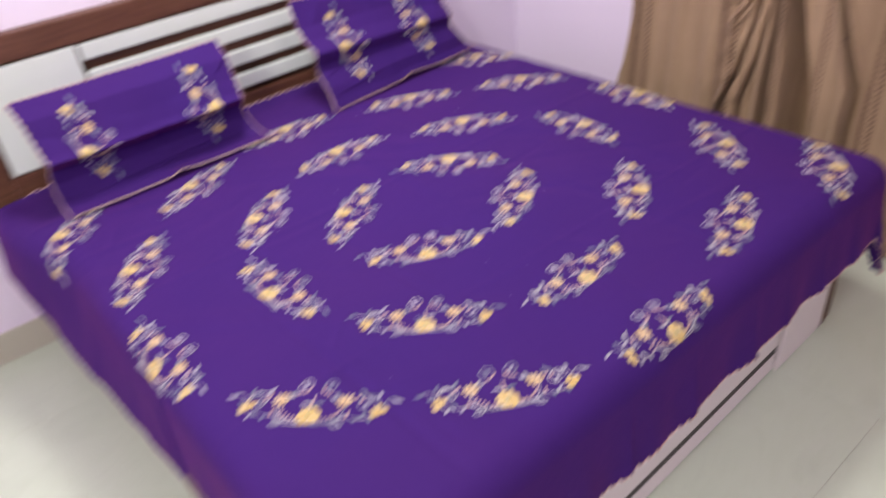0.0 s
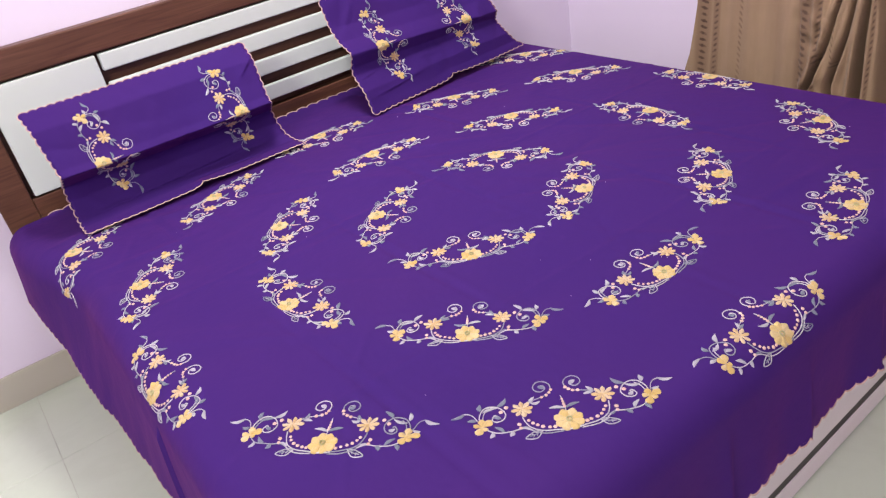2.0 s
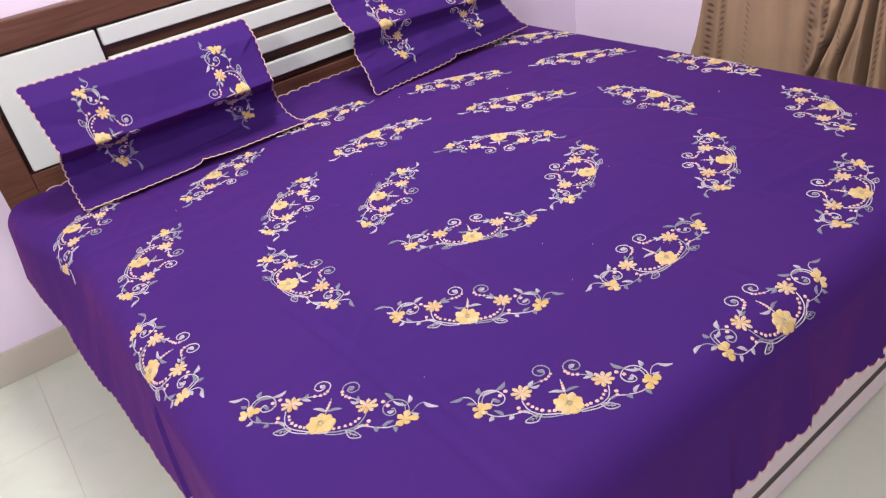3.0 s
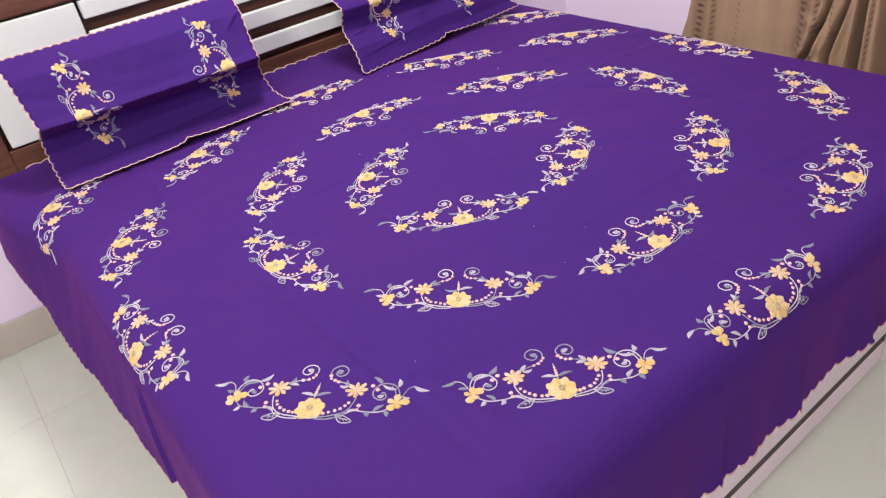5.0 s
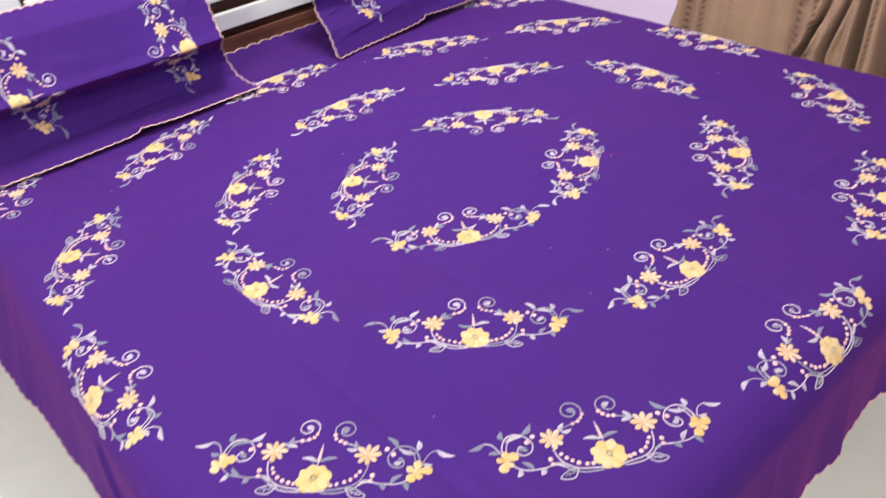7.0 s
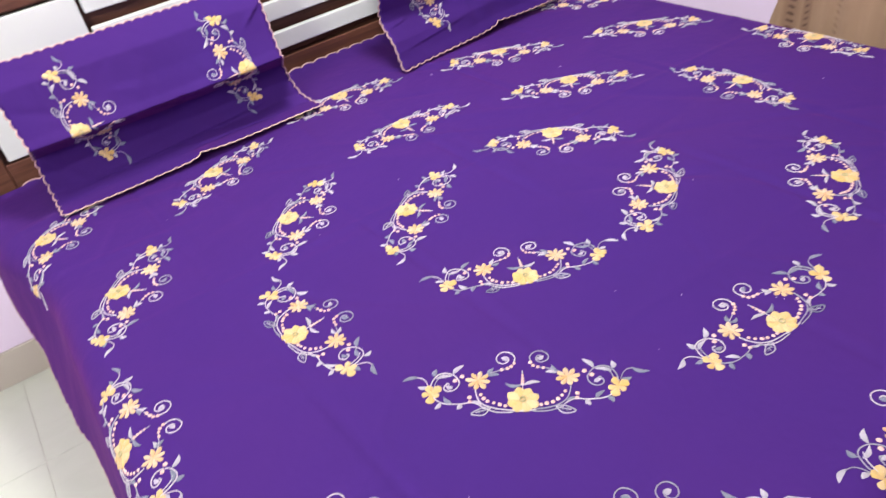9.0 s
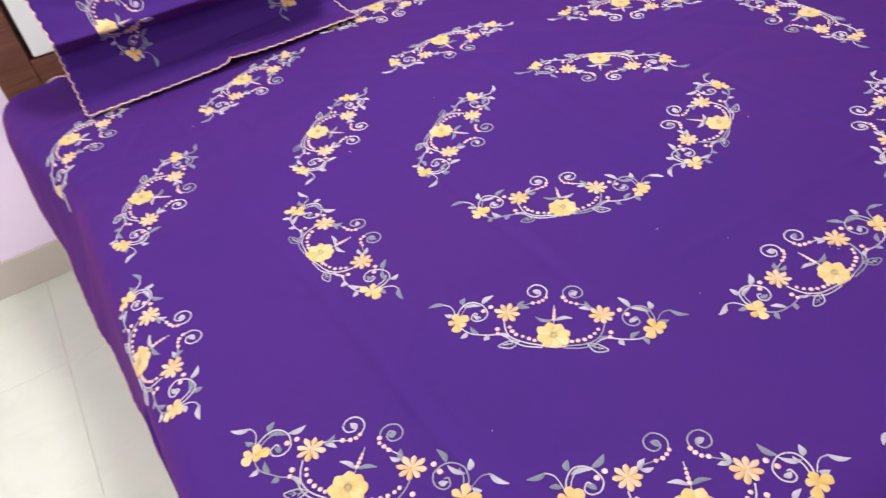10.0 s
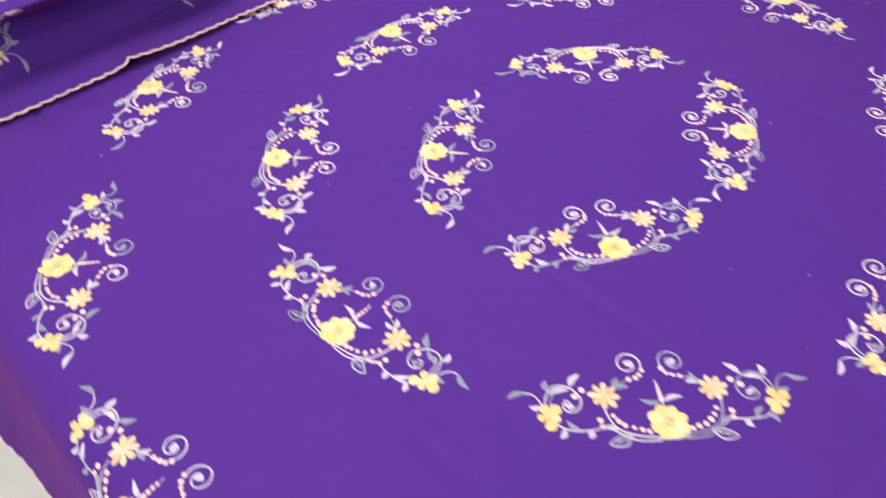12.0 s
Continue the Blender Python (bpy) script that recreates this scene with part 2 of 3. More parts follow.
# ---- bed: box, headboard, mattress ----
BED_X0, BED_X1, FOOT_Y, HEAD_Y = -0.905, 0.945, -0.72, 1.128
bed = tagged(new("bed_frame"), "storage bed with walnut headboard, white panels and pale laminate box", "bed")

headboard = part("headboard", box(-0.975, 0.866, HEAD_Y + 0.036, HEAD_Y + 0.045, 0.30, 1.082, 0.002), WOOD, bed, "dark walnut backing board")
part("top_rail", box(-0.985, 0.876, HEAD_Y - 0.004, HEAD_Y + 0.046, 1.010, 1.094, 0.005), WOOD, headboard)
part("stile", box(-0.985, -0.893, HEAD_Y - 0.002, HEAD_Y + 0.046, 0.16, 1.0095, 0.004), WOOD, headboard)
part("stile", box(0.798, 0.876, HEAD_Y - 0.002, HEAD_Y + 0.046, 0.16, 1.0095, 0.004), WOOD, headboard)
part("bottom_rail", box(-0.8925, 0.7975, HEAD_Y, HEAD_Y + 0.046, 0.30, 0.662, 0.003), WOOD, headboard)
for x0, x1 in ((-0.880, -0.563), (0.485, 0.790)):
    part("side_panel", box(x0, x1, HEAD_Y - 0.002, HEAD_Y + 0.020, 0.668, 1.004, 0.004, 3), WHITE, headboard, "glossy white laminate panel")
for k in range(4):
    low = 0.952 - 0.0885 * k
    part("slat", box(-0.553, 0.474, HEAD_Y - 0.002, HEAD_Y + 0.020, low, low + 0.052, 0.004, 3), WHITE, headboard, "glossy white laminate slat")
# the headboard stands slightly out of level
PIVOT = Matrix.Translation((-0.05, HEAD_Y, 0.65))
headboard.matrix_basis = PIVOT @ pose(0, 0, 0, 0, -1.0, 0) @ PIVOT.inverted()

box_body = part("storage_box", box(BED_X0 + 0.02, BED_X1 - 0.02, FOOT_Y + 0.018, HEAD_Y - 0.002, 0.012, 0.36, 0.002), CREAM, bed, "pale laminate bed box")
part("upper_panel", box(BED_X0 + 0.02, 0.632, FOOT_Y, FOOT_Y + 0.0175, 0.104, 0.36, 0.002), CREAM, box_body)
part("handle_groove", box(BED_X0 + 0.02, 0.629, FOOT_Y + 0.0030, FOOT_Y + 0.0175, 0.0725, 0.1035), DARK, box_body, "dark recessed pull groove")
part("drawer_front", box(BED_X0 + 0.02, 0.627, FOOT_Y + 0.001, FOOT_Y + 0.0175, 0.006, 0.072, 0.0025), CREAM, box_body)
part("end_panel", box(0.636, BED_X1 - 0.021, FOOT_Y - 0.009, FOOT_Y + 0.0175, 0.0, 0.36, 0.002), CREAM, box_body)
# dark-coloured filler that stands for the shade in the joint
part("gap_shade", box(0.6275, 0.6355, FOOT_Y + 0.004, FOOT_Y + 0.0170, 0.030, 0.0720), DARK, box_body, "dark strip standing for the shade in the gap beside the drawer front")
part("foot_leg", box(BED_X1 + 0.0005, BED_X1 + 0.048, FOOT_Y + 0.004, FOOT_Y + 0.060, 0.0, 0.355, 0.003), WOOD, bed, "dark walnut leg at the foot")
# the drawer side stands slightly askew
SKEW = Matrix.Translation((0.6, FOOT_Y, 0)) @ pose(0, 0, 0, 0, 0, 1.4) @ Matrix.Translation((-0.6, -FOOT_Y, 0))
for panel in box_body.children:
    panel.matrix_basis = SKEW
for x in (BED_X0, BED_X1 - 0.0205):
    part("side_board", box(x, x + 0.0205, FOOT_Y - 0.002, HEAD_Y - 0.003, 0.0, 0.362, 0.002), WOOD, bed, "dark walnut side board")

TOP = 0.615
tagged(link("mattress", box(-0.865, 0.905, -0.775, HEAD_Y - 0.02, 0.362, TOP - 0.010, 0.035, 4), TICKING, None, "", True), "thick mattress under the purple bedspread on the bed box", "mattress")

# ---- bedspread ----
EDGE_L, EDGE_R, EDGE_F = -0.858, 0.940, -0.715
# left, right, foot: radius of the bend, steepest angle in degrees, length of cloth past the edge
BEND = {"left": (0.070, 84, 0.300), "right": (0.042, 85, 0.30), "foot": (0.075, 86, 0.286)}
HEAD_SLOPE = 0.056


def head_edge(u):
    return 1.098 + HEAD_SLOPE * u - 0.25 * np.clip(-0.84 - u, 0, 0.3) ** 1.5


WRINKLES = []
for _ in range(46):
    WRINKLES.append((random.uniform(-0.9, 0.95), random.uniform(-0.8, 0.95), random.choice((0.0, 90.0, -42.0, 38.0, -50.0)) + random.uniform(-14, 14),
                     random.uniform(0.012, 0.03), random.uniform(0.07, 0.24), random.choice((-1, 1)) * random.uniform(0.0012, 0.0034)))


for _ in range(16):
    WRINKLES.append((random.uniform(-0.8, 0.9), random.uniform(-0.7, 0.8), random.choice((-35.0, -48.0, 55.0, 8.0)) + random.uniform(-10, 10),
                     random.uniform(0.008, 0.012), random.uniform(0.04, 0.10), random.choice((-1, 1)) * random.uniform(0.0012, 0.0020)))


def ripples(u, v):
    total = 0.0013 * np.sin(5.1 * u + 1.7 * v) + 0.0012 * np.sin(2.3 * u - 6.3 * v + 1.0) + 0.0008 * np.sin(11 * u + 7 * v)
    for x, y, turn, width, length, high in WRINKLES:
        c, s = math.cos(radians(turn)), math.sin(radians(turn))
        a, b = (u - x) * c + (v - y) * s, -(u - x) * s + (v - y) * c
        total = total + high * np.exp(-(b / width) ** 2 - (a / length) ** 2)
    # creases of the folded cloth as it was unpacked
    for at, strong in ((-0.639, 1.0), (-0.332, 0.8), (-0.03, 0.5), (0.27, 0.7), (0.57, 0.6)):
        b = u + 0.04 * v - at + 0.003 * np.sin(7 * v + 9 * at)
        fade = 0.55 + 0.45 * np.sin(5.3 * v + 14 * at)
        total = total - 0.8 * strong * fade * (0.0046 * np.exp(-(b / 0.009) ** 2) - 0.0026 * np.exp(-((b - 0.022) / 0.010) ** 2))
    for at in (-0.36, 0.22):
        total = total + 0.0016 * np.exp(-((v - at + 0.02 * u) / 0.009) ** 2)
    return total


def smooth(t):
    t = np.clip(t, 0, 1)
    return t * t * (3 - 2 * t)


def spread(u, v):
    """Place of the bedspread's point (u, v), in metres on the cloth, draped over the mattress."""
    u, v = np.asarray(u, float), np.asarray(v, float)
    # the rim bulges outward towards the head end
    rim = 0.085 * smooth((v - 0.45) / 0.5)
    left, right, foot = np.maximum(EDGE_L - u - rim, 0), np.maximum(u - EDGE_R, 0), np.maximum(EDGE_F - v, 0)
    power = 5.0
    side = left + right
    d = (side ** power + foot ** power) ** (1 / power)
    safe = np.where(d > 1e-9, d, 1)
    gx, gy = (side / safe) ** (power - 1), (foot / safe) ** (power - 1)
    size = np.maximum(np.hypot(gx, gy), 1e-9)
    gx, gy = gx / size, gy / size
    wf = gy ** 2
    wl, wr = np.where(left > 0, gx ** 2, 0), np.where(right > 0, gx ** 2, 0)
    mixed = [wl * BEND["left"][i] + wr * BEND["right"][i] + wf * BEND["foot"][i] for i in (0, 1)]
    r = np.where(d > 1e-9, mixed[0], 0.05)
    steep = np.radians(np.where(d > 1e-9, mixed[1], 80))
    angle = np.minimum(d / r, steep)
    rest = np.maximum(d - r * steep, 0)
    out = r * np.sin(angle) + rest * np.cos(steep)
    down = r * (1 - np.cos(angle)) + rest * np.sin(steep)
    nx, ny = gx * np.where(left > 0, -1, 1), -gy
    # soft folds of the hanging cloth
    along = u * wf + v * (wl + wr) + 0.10 * np.arctan2(foot, side + 1e-9)
    hang = np.clip(rest / 0.20, 0, 1.4)
    fold = (1 - 0.6 * wl) * (0.0045 * np.sin(15 * along + 0.6) + 0.0035 * np.sin(31 * along + 2.0) + 0.002 * np.sin(53 * along))
    # the tuck at the corner: the side piece lies over the foot piece
    pleat = (v + 0.063 + 0.058 * hang) / 0.05
    tuck = np.where(pleat > 0, 0.008 * np.exp(-np.maximum(pleat, 0) * 0.6), 0.008 * np.exp(np.minimum(pleat, 0) * 28)) - 0.003 * np.exp(-((pleat + 0.09) / 0.05) ** 2)
    for at, high in ((-0.70, 0.012), (0.27, 0.014), (-0.22, 0.012), (0.62, 0.011), (0.43, 0.009), (0.80, 0.010), (0.02, 0.009)):
        pleat = (u - at) / 0.03
        fold = fold + wf * np.where(pleat < 0, high * np.exp(pleat), high * np.exp(-pleat * 15))
    out = out + wl * np.clip(rest / 0.03, 0, 1) * tuck + hang ** 1.2 * (fold + wl * (0.075 * v - 0.9 * rim + 0.008))
    down = down + 0.036 * smooth((0.60 - u) / 0.8) * wf * np.clip(hang, 0, 1)
    down = down + 0.050 * smooth((v - 0.40) / 0.5) * wl * np.clip(hang, 0, 1)
    tip = np.clip(4 * wr * wf, 0, 1) ** 2 * hang
    out, down = out + 0.05 * tip, down + 0.095 * tip
    x = np.clip(u, EDGE_L - rim, EDGE_R) + nx * out
    y = np.maximum(v, EDGE_F) + ny * out
    z = TOP - down + ripples(u, v) * np.exp(-d / 0.05)
    # the cloth climbs a little where it meets the headboard
    z = z + 0.010 * np.clip((v - 1.02) / 0.09, 0, 1) ** 2
    return np.stack([x, y, z], -1)


def lifted(surface, u, v, h):
    """The point h metres above a surface."""
    e = 0.0015
    p = surface(u, v)
    n = np.cross(surface(u + e, v) - surface(u - e, v), surface(u, v + e) - surface(u, v - e))
    n /= np.linalg.norm(n, axis=-1, keepdims=True)
    return p + n * np.asarray(h)[..., None]


us = np.concatenate([np.linspace(EDGE_L - BEND["left"][2], EDGE_L + 0.03, 60)[:-1], np.linspace(EDGE_L + 0.03, EDGE_R - 0.02, 300)[:-1],
                     np.linspace(EDGE_R - 0.02, EDGE_R + BEND["right"][2], 40)])
vs = np.concatenate([np.linspace(EDGE_F - BEND["foot"][2], EDGE_F + 0.03, 50)[:-1], np.linspace(EDGE_F + 0.03, -0.16, 100)[:-1], np.linspace(-0.16, 0.0, 64)[:-1], np.linspace(0.0, 1.0, 180)])
tail = np.linspace(0, 1, 12)[1:]
rows_v = [np.full(len(us), v) for v in vs] + [1.0 + (head_edge(us) - 1.0) * k for k in tail]
grid = np.concatenate([spread(us, v) for v in rows_v])
bedspread = tagged(link("bedspread", mesh_from(grid.tolist(), grid_faces(len(rows_v), len(us))), PURPLE, None, "", True),
                   "deep purple cotton bedspread embroidered with rings of yellow flowers", "bedspread")

# ---- embroidery ----


class Patch:
    """Flat stitched shapes in a motif's own plane: across, up and height, in centimetres."""

    def __init__(self):
        self.verts, self.faces, self.uvs = [], [], []

    def shape(self, verts, faces, uvs):
        n = len(self.verts)
        self.verts += verts
        self.uvs += uvs
        self.faces += [tuple(i + n for i in f) for f in faces]
        return self

    def ribbon(self, points, width, step=5, high=0.10):
        pts = [Vector(p) for p in points]
        pts = [2 * pts[0] - pts[1], *pts, 2 * pts[-1] - pts[-2]]
        line = []
        for a, b, c, d in zip(pts, pts[1:], pts[2:], pts[3:]):
            for k in range(step):
                t = k / step
                line.append(0.5 * (2 * b + (c - a) * t + (2 * a - 5 * b + 4 * c - d) * t ** 2 + (3 * b - a - 3 * c + d) * t ** 3))
        line.append(pts[-2])
        verts, uvs, n = [], [], len(line)
        for i, p in enumerate(line):
            way = (line[min(i + 1, n - 1)] - line[max(i - 1, 0)]).normalized()
            side = Vector((-way.y, way.x)) * width / 2 * (1 + 0.12 * math.sin(i * 2.4))
            for k, h in ((-1, 0.0), (-0.4, high), (0.4, high), (1, 0.0)):
                q = p + side * k
                verts.append((q.x, q.y, h))
                uvs.append((i / n, (k + 1) / 2))
        return self.shape(verts, grid_faces(n, 4), uvs)

    def leaf(self, start, tip, width, bend=0.12):
        a, b = Vector(start), Vector(tip)
        way, n = b - a, 8
        side = Vector((-way.y, way.x)).normalized()
        verts, uvs = [], []
        for i in range(n + 1):
            t = i / n
            w = width / 2 * (math.sin(math.pi * t ** 0.85) ** 0.8 if 0 < t < 1 else 0.04)
            mid = a + way * t + side * bend * way.length * math.sin(math.pi * t)
            for k, h in ((-1, 0.0), (-0.55, 0.11), (0, 0.085), (0.55, 0.11), (1, 0.0)):
                q = mid + side * w * k
                verts.append((q.x, q.y, h))
                uvs.append((t, (k + 1) / 2))
        return self.shape(verts, grid_faces(n + 1, 5), uvs)

    def dot(self, at, r, high=0.13):
        n = 8
        verts, uvs = [(at[0], at[1], high)], [(0.0, 0.5)]
        for ring, h in ((0.72, high * 0.8), (1.0, 0.0)):
            for k in range(n):
                g = 2 * math.pi * k / n
                verts.append((at[0] + r * ring * math.cos(g), at[1] + r * ring * math.sin(g), h))
                uvs.append((ring, 0.5))
        faces = [(0, 1 + k, 1 + (k + 1) % n) for k in range(n)]
        faces += [(1 + k, 1 + n + k, 1 + n + (k + 1) % n, 1 + (k + 1) % n) for k in range(n)]
        return self.shape(verts, faces, uvs)

    def petal(self, at, turn, inner, outer, width, high=0.14, number=0):
        """One rounded petal that points away from the flower's middle."""
        stops = (0.0, 0.12, 0.3, 0.48, 0.64, 0.78, 0.88, 0.95, 0.99, 1.0)
        n = len(stops) - 1
        c, s = math.cos(turn), math.sin(turn)
        verts, uvs = [], []
        for i, t in enumerate(stops):
            r = inner + (outer - inner) * t
            w = width / 2 * (min(t / 0.66, 1) ** 0.8 if t < 0.66 else math.sqrt(max(1 - ((t - 0.66) / 0.34) ** 2, 0.01)))
            for k, h in ((-1, 0.0), (-0.6, high * 0.9), (0, high), (0.6, high * 0.9), (1, 0.0)):
                verts.append((at[0] + r * c - w * k * s, at[1] + r * s + w * k * c, h * (0.55 + 0.45 * t) * (t < 0.999) if i else 0.06))
                uvs.append((t, number + 0.05 + 0.45 * (k + 1)))
        return self.shape(verts, grid_faces(n + 1, 5), uvs)

    def laid(self, surface, u, v, turn, weld=False, size=1.0):
        """The shapes laid on a surface: the motif's middle at (u, v), its own up turned by turn radians."""
        a = np.array(self.verts) * (size / 100)
        c, s = math.cos(turn), math.sin(turn)
        x, y = a[:, 0], a[:, 1]
        places = lifted(surface, u + x * c - y * s, v + x * s + y * c, a[:, 2] * 1.3 + 0.0004)
        bm = mesh_from(places.tolist(), self.faces, self.uvs)
        if weld:
            bmesh.ops.remove_doubles(bm, verts=bm.verts[:], dist=0.00002)
        return bm


def mirrored(points, side):
    return [(x * side, y) for x, y in points]


STROKES = [
    ([(6.9, 2.4), (6.6, 1.0), (5.9, -0.3), (4.3, -1.3), (1.6, -1.75)], 0.27),
    ([(5.9, -0.9), (5.0, -1.6), (3.6, -2.05), (1.4, -2.15)], 0.24),
    ([(13.0, 1.2), (12.2, 0.4), (11.0, -0.15), (9.0, -0.25), (7.2, -0.1), (5.8, -0.9)], 0.24),
    ([(13.6, 2.8), (13.5, 4.2), (12.7, 5.6), (11.5, 5.95), (10.2, 5.4), (9.35, 4.0), (9.8, 2.7), (10.9, 2.3), (11.6, 2.9), (11.2, 3.8), (10.7, 3.6)], 0.27),
    ([(13.2, 2.8), (12.8, 4.4), (12.0, 5.4)], 0.20),
    ([(1.25, 7.5), (1.15, 8.6), (1.8, 9.5), (2.9, 9.75), (3.8, 9.0), (3.8, 7.9), (2.9, 7.3), (2.1, 7.8), (2.2, 8.6), (2.9, 8.7)], 0.27),
    ([(13.9, 3.2), (14.4, 4.4), (15.0, 5.05), (15.9, 5.3)], 0.20),
    ([(6.0, 4.9), (4.8, 5.5), (3.6, 5.9), (2.2, 6.3)], 0.16),
]
LEAVES = [
    ((15.7, 5.35), (18.1, 4.6), 0.85), ((10.4, 5.7), (8.8, 7.3), 0.95), ((12.9, 4.9), (10.5, 5.4), 0.80), ((13.2, 5.4), (13.1, 6.8), 0.95),
    ((14.1, 3.3), (15.4, 3.4), 0.85), ((11.9, 0.2), (12.6, -1.0), 0.85), ((10.2, -0.1), (11.6, 1.3), 0.80), ((8.9, -0.2), (9.5, -1.3), 0.90),
    ((7.3, 0.15), (6.0, -0.6), 0.60), ((2.15, 7.95), (3.15, 8.65), 0.95), ((10.2, 2.95), (11.3, 3.4), 0.85), ((0.1, 2.7), (2.5, 3.3), 0.75), ((5.1, 5.0), (4.3, 6.5), 0.85), ((5.0, 5.0), (3.5, 5.1), 0.75),
]
# the open leaf under the large flower: outline, midrib and side veins
OPEN_LEAF = [
    ([(4.6, -1.35), (5.4, -1.15), (6.3, -1.45), (7.3, -2.2), (6.4, -2.6), (5.4, -2.45), (4.6, -1.35)], 0.20),
    ([(4.6, -1.35), (5.5, -1.75), (6.7, -2.05)], 0.13),
    ([(5.2, -1.6), (5.7, -1.4)], 0.10), ([(5.8, -1.85), (6.3, -1.7)], 0.10), ([(5.3, -1.65), (5.6, -2.1)], 0.10), ([(5.9, -1.9), (6.2, -2.3)], 0.10),
]
BEADS = [(6.05, 1.4), (5.6, 0.7), (5.0, 0.05), (4.2, -0.45), (3.3, -0.75), (2.5, -0.95), (1.25, 7.35), (1.6, 6.75), (2.25, 6.35), (3.05, 6.1)]


def motif(parent, surface, u, v, outward, size=1.0):
    """One embroidered spray; outward: the way, in degrees on the cloth, to which its large flower lies."""
    turn = radians(outward + 90)
    stem = Patch()
    for side in (1, -1):
        for points, width in STROKES:
            stem.ribbon(mirrored(points, side), width * 0.76)
    stem.ribbon([(0.0, -1.95), (0.02, 0.2), (0.0, 2.2), (0.05, 4.0), (-0.05, 5.7)], 0.14)
    stem.ribbon([(-1.8, -1.74), (-0.9, -1.92), (0.0, -1.98), (0.9, -1.92), (1.8, -1.74)], 0.26)
    spray = part("embroidered_spray", stem.laid(surface, u, v, turn, False, size), STEM, parent, "white and grey scrolling stems with yellow flowers", True)
    beads = Patch()
    for side in (1, -1):
        for x, y in BEADS:
            beads.dot((x * side + random.uniform(-0.08, 0.08), y + random.uniform(-0.08, 0.08)), random.uniform(0.27, 0.36))
        for x, y, r in ((9.0, 5.15, 0.38), (10.0, 4.35, 0.38), (7.7, 0.95, 0.36), (7.6, 0.1, 0.33)):
            beads.dot((x * side, y), r)
    for k in range(4):
        beads.dot((0, 3.0 + 0.6 * k), 0.33 - 0.035 * k)
    tagged(part("knot_stitches", beads.laid(surface, u, v, turn, False, size), PEACH, spray, "peach and white knot stitches", True), kind="stuff")
    for side in (1, -1):
        outline = Patch()
        for points, width in OPEN_LEAF:
            outline.ribbon(mirrored(points, side), width)
        part("open_leaf", outline.laid(surface, u, v, turn, False, size), LEAF, spray, "", True)
        for start, tip, width in LEAVES:
            jitter = (random.uniform(-0.12, 0.12), random.uniform(-0.12, 0.12))
            one = Patch().leaf((start[0] * side, start[1]), (tip[0] * side + jitter[0], tip[1] + jitter[1]), width * 0.88, 0.12 * random.choice((-1, 1)))
            part("leaf", one.laid(surface, u, v, turn, False, size), LEAF, spray, "", True)
        daisy = Patch()
        first = random.uniform(0, 0.7)
        for k in range(8):
            daisy.petal((6.55 * side, 4.15), first + k * math.pi / 4, 0.0, random.uniform(1.65, 1.95), random.uniform(0.74, 0.88), number=k)
        part("daisy", daisy.laid(surface, u, v, turn, True, size), BLOSSOM, spray, "pale yellow eight-petalled daisy", True)
        blossom = Patch()
        first = random.uniform(0, 1.2)
        for k, (spin, length, width) in enumerate(((0.0, 1.75, 1.35), (1.15, 1.5, 1.15), (2.5, 1.25, 0.95), (3.75, 1.7, 1.3), (5.0, 1.1, 0.9))):
            blossom.petal((13.45 * side, 1.85), first + spin + random.uniform(-0.2, 0.2), 0.0, length * random.uniform(1.0, 1.22), width * 1.12, number=k)
        part("blossom", blossom.laid(surface, u, v, turn, True, size), YELLOW, spray, "", True)
    flower = Patch()
    for k in range(8):
        flower.petal((0, 0), 0.3 + k * math.pi / 4, 0.0, random.uniform(2.2, 2.5), random.uniform(1.55, 1.85), 0.16 + 0.03 * (k % 2), k)
    ring = [(0.42 * math.cos(g), 0.42 * math.sin(g)) for g in [2 * math.pi * k / 10 for k in range(11)]]
    part("large_flower", flower.laid(surface, u, v, turn, True, size), YELLOW, spray, "large yellow satin-stitched flower", True)
    part("flower_eye", Patch().ribbon(ring, 0.24, 2, 0.30).laid(surface, u, v, turn, True, size), EYE, spray, "", True)
    return spray


INNER = [(-0.224, -0.158, -117), (0.144, -0.146, -56), (0.156, 0.195, 52), (-0.251, 0.185, 127.5)]
MIDDLE = [(-0.409, -0.370, -129.5), (-0.028, -0.514, -88), (0.382, -0.359, -51), (0.616, 0.037, -1), (0.379, 0.379, 58), (-0.046, 0.526, 91),
          (-0.443, 0.354, 135), (-0.595, 0.000, -177)]
OUTER = [(-0.745, -0.416, -137.5), (-0.439, -0.658, -121), (-0.038, -0.768, -90), (0.406, -0.659, -68.5), (0.780, -0.382, -37), (0.934, 0.062, 1),
         (0.782, 0.492, 52), (0.396, 0.690, 66), (-0.066, 0.818, 89), (-0.488, 0.689, 118), (-0.803, 0.366, 144), (-0.912, -0.028, 181)]
CORNERS = [(-0.880, 0.700, 136), (-0.850, -0.735, -135), (0.836, -0.690, -50), (0.850, 0.815, 50)]
for x, y, outward in INNER + MIDDLE + OUTER + CORNERS:
    motif(bedspread, spread, x, y, outward)


